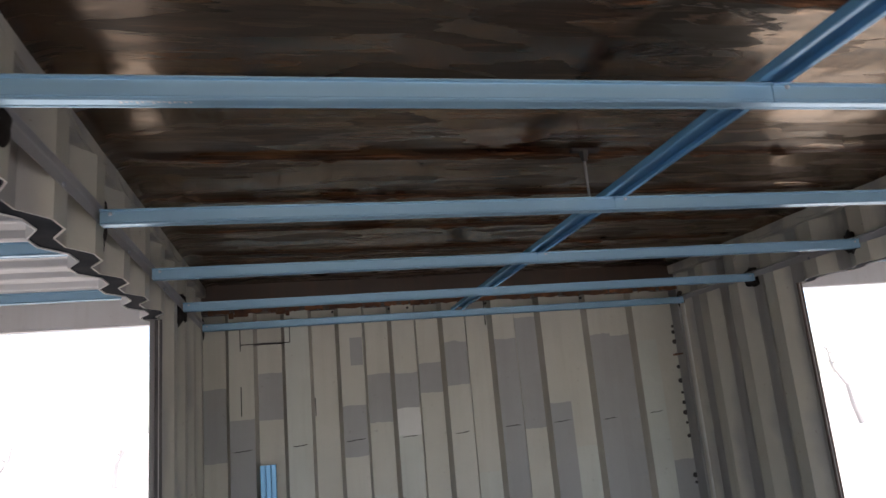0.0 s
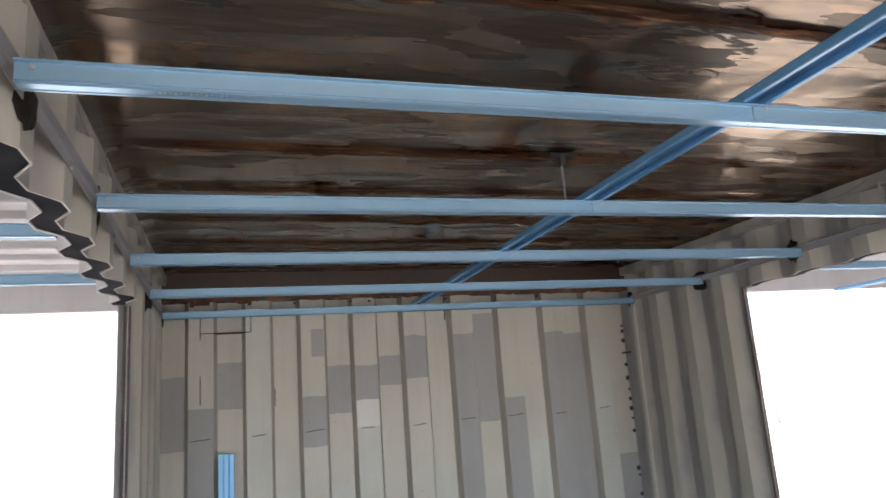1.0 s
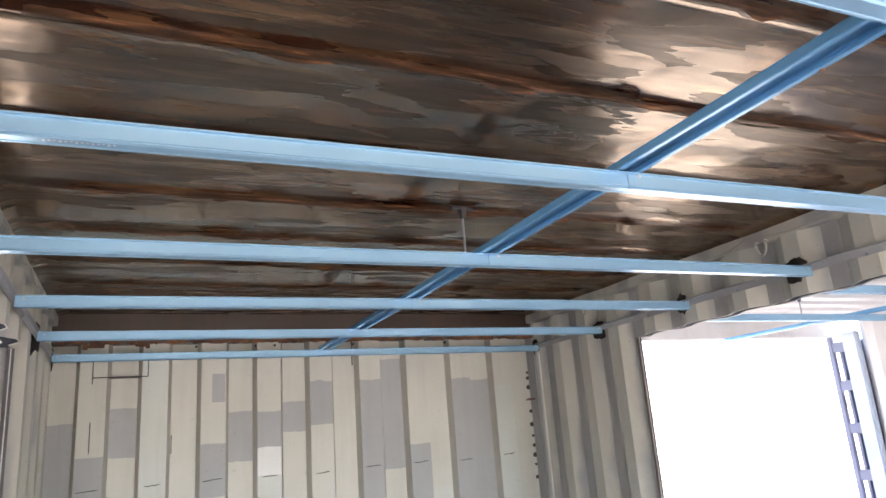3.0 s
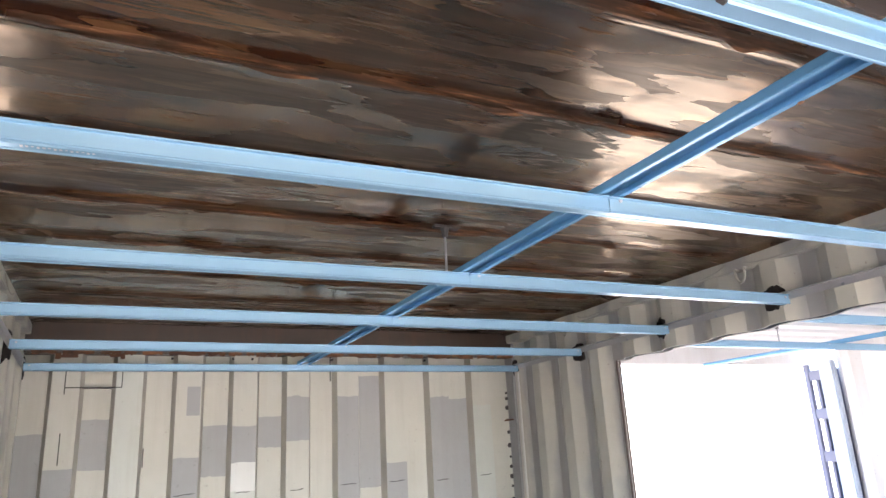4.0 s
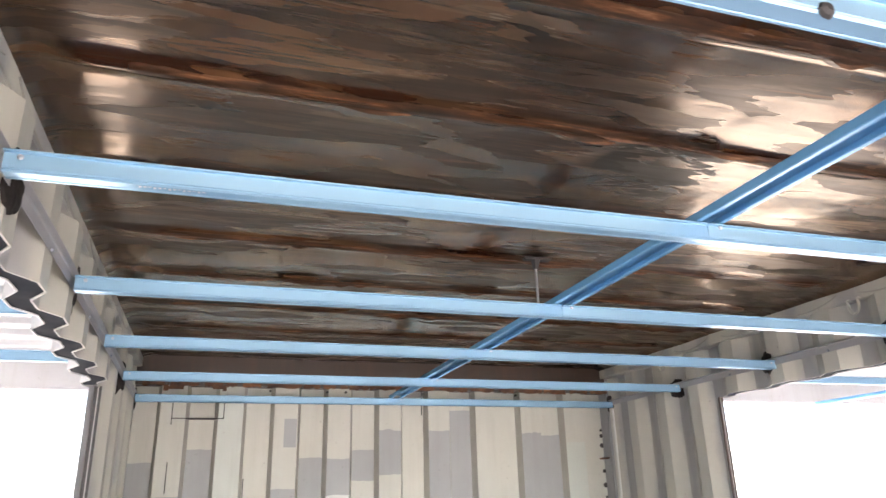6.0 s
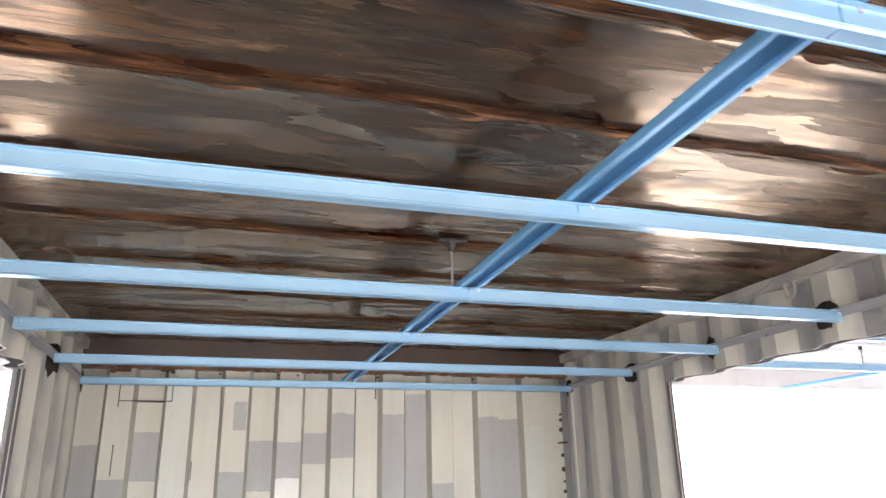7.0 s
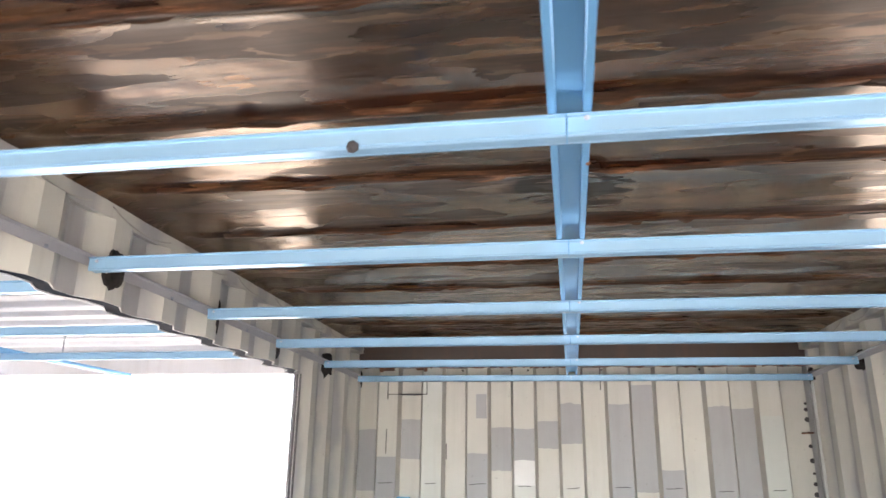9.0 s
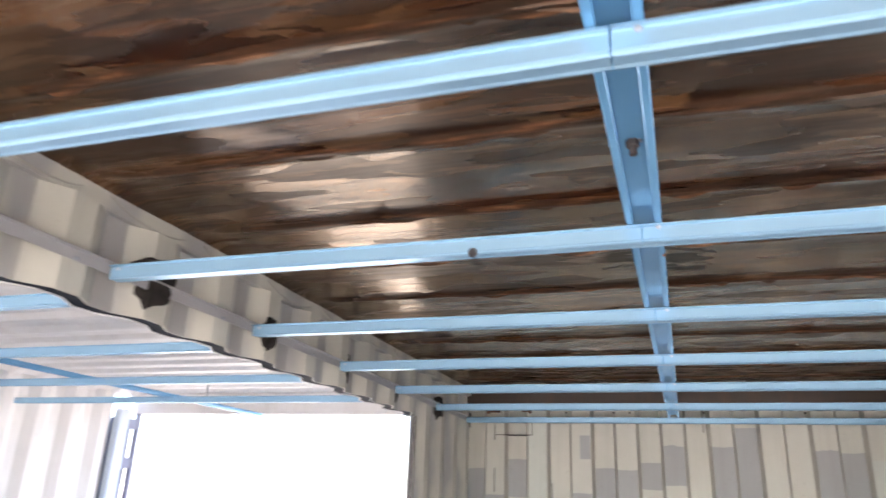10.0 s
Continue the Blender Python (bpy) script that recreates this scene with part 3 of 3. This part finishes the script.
def runner(at, label, y0, y1):
    ob = empty("main_runner", at)
    part("channel", strip(MAIN, -0.0012, y0, y1, lambda u, v, w: (u, w, v), None, 6), BLUE_DEEP, ob)
    return tagged(ob, label, "channel", "main ceiling runners")


SKEW = 0.0070  # the runner lies slightly askew
main = runner((-0.0195, 0, 2.2115), "blue coated steel main runner above the furring channels", REAR_Y + 0.1, 3.34)
for y in (0.115,):
    part("bolt", tube([(0, y, -0.006), (0, y, 0.005), (0, y, 0.006), (0, y, 0.016)], [0.005, 0.005, 0.009, 0.009], 6), DARK, main, "dark steel hanger bolt and nut")
for side, name in ((-1, "west"), (1, "east")):
    cx = side * MID
    runner((side * 2.56, 0, 2.2115), "blue coated steel main runner in the next container", REAR_Y + 0.1, 3.3)
    for y in (2.37, 1.76, 1.13, 0.55, -0.05, -0.65, -1.25):
        furring(-1.17, 1.17, 0.02, (cx, y, 2.195), "furring channels of the next containers", "light blue coated steel furring channel in the next container")

main.rotation_euler.z = -SKEW

# hanger rods
for x, y in ((-0.006, 1.67), (-0.01, 0.115), (2.575, 2.75), (-2.575, 2.75)):
    rod = empty("hanger_rod", (x, y, 0))
    bar = part("rod", tube([(0, 0, 2.225), (0, 0, 2.385)], 0.0035), ZINC, rod)
    part("plate", box(-0.036, 0.046, -0.012, 0.012, 2.378, 2.386, 0.003), DARK, rod, "dark steel ceiling plate")
    part("nut", tube([(0, 0, 2.352), (0, 0, 2.366), (0, 0, 2.377)], [0.008, 0.011, 0.014], 6), DARK, bar)
    tagged(rod, "thin steel hanger rod from a dark ceiling plate", "hanger", "ceiling hanger rods")

# wall angles that carry the channel ends
ANGLE = [(0.0, -0.006), (0.0, 0.016), (0.002, 0.018), (0.014, 0.018)]
for side, name, inner in ((-1, "west", -WEST), (1, "east", EAST)):
    ob = empty("wall_angle")
    lengths = {}
    for y0, y1 in ((REAR_Y + 0.05, -0.4), (-0.398, 1.62), (1.622, 3.32)):
        lengths[y1] = part("length", strip(ANGLE, 0.0012, y0, y1, lambda u, v, w: (side * (inner - 0.003 + splay(w) - u), w, 2.2 + v), None, 12), ANGLE_STEEL, ob)
    for y in [PHASE + PITCH * j for j in range(-13, 9, 2)]:
        x = inner - 0.003 + splay(y)
        part("rivet", tube([(side * x, y, 2.199), (side * (x - 0.0035), y, 2.199), (side * (x - 0.0045), y, 2.199)], [0.005, 0.0045, 0.002], 8), ZINC, lengths[min(e for e in lengths if e > y - 0.3 and (e > y or e == 3.32))], "zinc rivet head")
    tagged(ob, "grey galvanised wall angle along the corrugated wall", "angle", "wall angles")

# black lumps of bitumen where the channels meet the walls
for i, y in enumerate(BEAMS[:8]):
    for side, inner in ((-1, -WEST), (1, EAST)):
        rnd = random.Random(i * 2 + side + 5)
        h, w, dy, z = rnd.uniform(0.045, 0.06), rnd.uniform(0.03, 0.042), 0.115, 2.21 + rnd.uniform(-0.008, 0.008)
        if side > 0:
            h, w, dy = rnd.uniform(0.04, 0.05), rnd.uniform(0.045, 0.06), 0.06
        elif i == 5:
            h, w, dy, z = 0.06, 0.085, 0.17, 2.228
        ob = part("bitumen_patch", blob_patch(y + dy, z, h, w, side * inner, side, i * 7 + side), BLACK)
        tagged(ob, "ragged black bitumen patch at a channel end", "patch", "bitumen patches")

# the short channel that stands against the end wall
stud = empty("wall_stud", (-0.897, END_Y - 0.002, 0))
part("channel", strip([(-0.018, -0.034), (-0.031, -0.034), (-0.033, -0.032), (-0.033, 0.0), (-0.012, 0.0), (-0.009, -0.006), (0.009, -0.006), (0.012, 0.0), (0.033, 0.0), (0.033, -0.032), (0.031, -0.034), (0.018, -0.034)], 0.0012, 0.0, 1.583, lambda u, v, w: (u, v, w), None, 2), BLUE_DEEP, stud)
tagged(stud, "short light blue steel stud standing against the end wall", "stud")

# lashing rings on the east top rail
def lashing_ring(at):
    ob = empty("lashing_ring", at)
    pts = [(-0.006, 0.020 * math.cos(math.pi * i / 10), -0.034 * math.sin(math.pi * i / 10)) for i in range(11)]
    part("ring", tube(pts, 0.0045, 8), CREAM, ob)
    for y in (-0.02, 0.02):
        part("lug", tube([(-0.006, y, -0.004), (-0.006, y, 0.012), (0.012, y, 0.016)], 0.006, 8), CREAM, ob)
    return tagged(ob, "small cream painted lashing ring on the top rail", "ring", "lashing rings")


for y in (2.80, 1.69, 0.58, -0.53):
    lashing_ring((1.143 + 0.9 * splay(y), y, 2.325))

# weld beads in shallow arcs where the roof ribs end on the side rails
for side, name in ((-1, "west"), (1, "east")):
    rail = bpy.data.objects["top_rail_" + name]
    for a, b in zip(RIBS, RIBS[1:]):
        n = 9
        pts = [(side * 1.1475, a + 0.05 + (b - a - 0.08) * i / n, 2.372 - 0.022 * math.sin(math.pi * i / n) ** 0.7 - 0.012 * i / n) for i in range(n + 1)]
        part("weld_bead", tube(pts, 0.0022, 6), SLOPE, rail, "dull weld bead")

# torn rusty bits and bolt heads under the end rail
end_rail = bpy.data.objects["end_rail"]
for x0, x1, z0, z1 in ((-1.052, -1.03, 2.236, 2.262), (-1.03, -0.965, 2.243, 2.257), (-0.842, -0.80, 2.246, 2.260), (-0.80, -0.781, 2.238, 2.262)):
    part("torn_plate", box(x0, x1, END_Y - 0.03, END_Y - 0.022, z0, z1, 0.002), RUST, end_rail, "torn rusty plate")
rnd = random.Random(12)
x = -1.14
while x < 1.12:
    wide = rnd.uniform(0.03, 0.16)
    scale = bmesh.new()
    lower = [(x + wide * f, 2.262 - rnd.uniform(0.001, 0.013)) for f in (0, 0.2, 0.4, 0.6, 0.8, 1.0)]
    for (xa, za), (xb, zb) in zip(lower, lower[1:]):
        for ya in (END_Y - 0.0385, END_Y - 0.0355):
            scale.faces.new([scale.verts.new(p) for p in ((xa, ya, za), (xb, ya, zb), (xb, ya, 2.279), (xa, ya, 2.279))])
        scale.faces.new([scale.verts.new(p) for p in ((xa, END_Y - 0.0385, za), (xb, END_Y - 0.0385, zb), (xb, END_Y - 0.0355, zb), (xa, END_Y - 0.0355, za))])
    part("rust_scale", scale, RUST, end_rail, "flaking orange rust scale")
    x += wide + rnd.uniform(0.002, 0.03)
for x in (-0.585, -0.318, -0.229, 0.16, 0.66):
    part("bolt", tube([(x, END_Y - 0.012, 2.245), (x, END_Y + 0.002, 2.245)], 0.006, 6), DARK, end_rail)

# faint stamped marks under one channel, and a nick in the runner's lip
marked = [o for o in bpy.data.objects if o.name.startswith("furring_channel") and abs(o.location.y - BEAMS[4]) < 0.001][0]
stamp = bmesh.new()
for i in range(14):
    box(-0.955 + i * 0.0065, -0.9515 + i * 0.0065, 0.006, 0.014 - 0.002 * (i % 3), -0.0148, -0.0142, 0, stamp)
part("stamp", stamp, ZINC, marked, "row of tiny stamped marks")
part("nick", box(0.024, 0.0305, 0.551, 0.559, -0.002, 0.004, 0.001), RUST, main, "rusty nick in the lip")


# bare leaning trees far outside
def bare_tree(at, height, lean, seed):
    rnd = random.Random(seed)
    ob = empty("bare_tree", at)
    top = Vector((lean[0], lean[1], height))
    path = [top * f + Vector((rnd.uniform(-0.1, 0.1), rnd.uniform(-0.1, 0.1), 0)) for f in (0, 0.25, 0.5, 0.75, 1.0)]
    part("trunk", tube(path, [0.11, 0.09, 0.07, 0.05, 0.02], 7), TIMBER, ob)
    for i in range(7):
        f = rnd.uniform(0.45, 0.95)
        base = top * f
        way = Vector((rnd.uniform(-1, 1), rnd.uniform(-1, 1), rnd.uniform(0.3, 1.0))).normalized() * rnd.uniform(0.5, 1.1)
        part("limb", tube([base, base + way * 0.5 + Vector((0, 0, -0.05)), base + way], [0.03, 0.02, 0.006], 5), TIMBER, ob)
    return tagged(ob, "bare leaning tree outside in full glare", "tree", "bare trees")


bare_tree((19.8, 23.5, -0.17), 2.9, (-1.2, -0.3), 3)
bare_tree((-11.6, 28.5, -0.17), 1.9, (0.6, 0.2), 4)
bare_tree((-7.6, 29.0, -0.17), 1.8, (0.3, 0.1), 8)
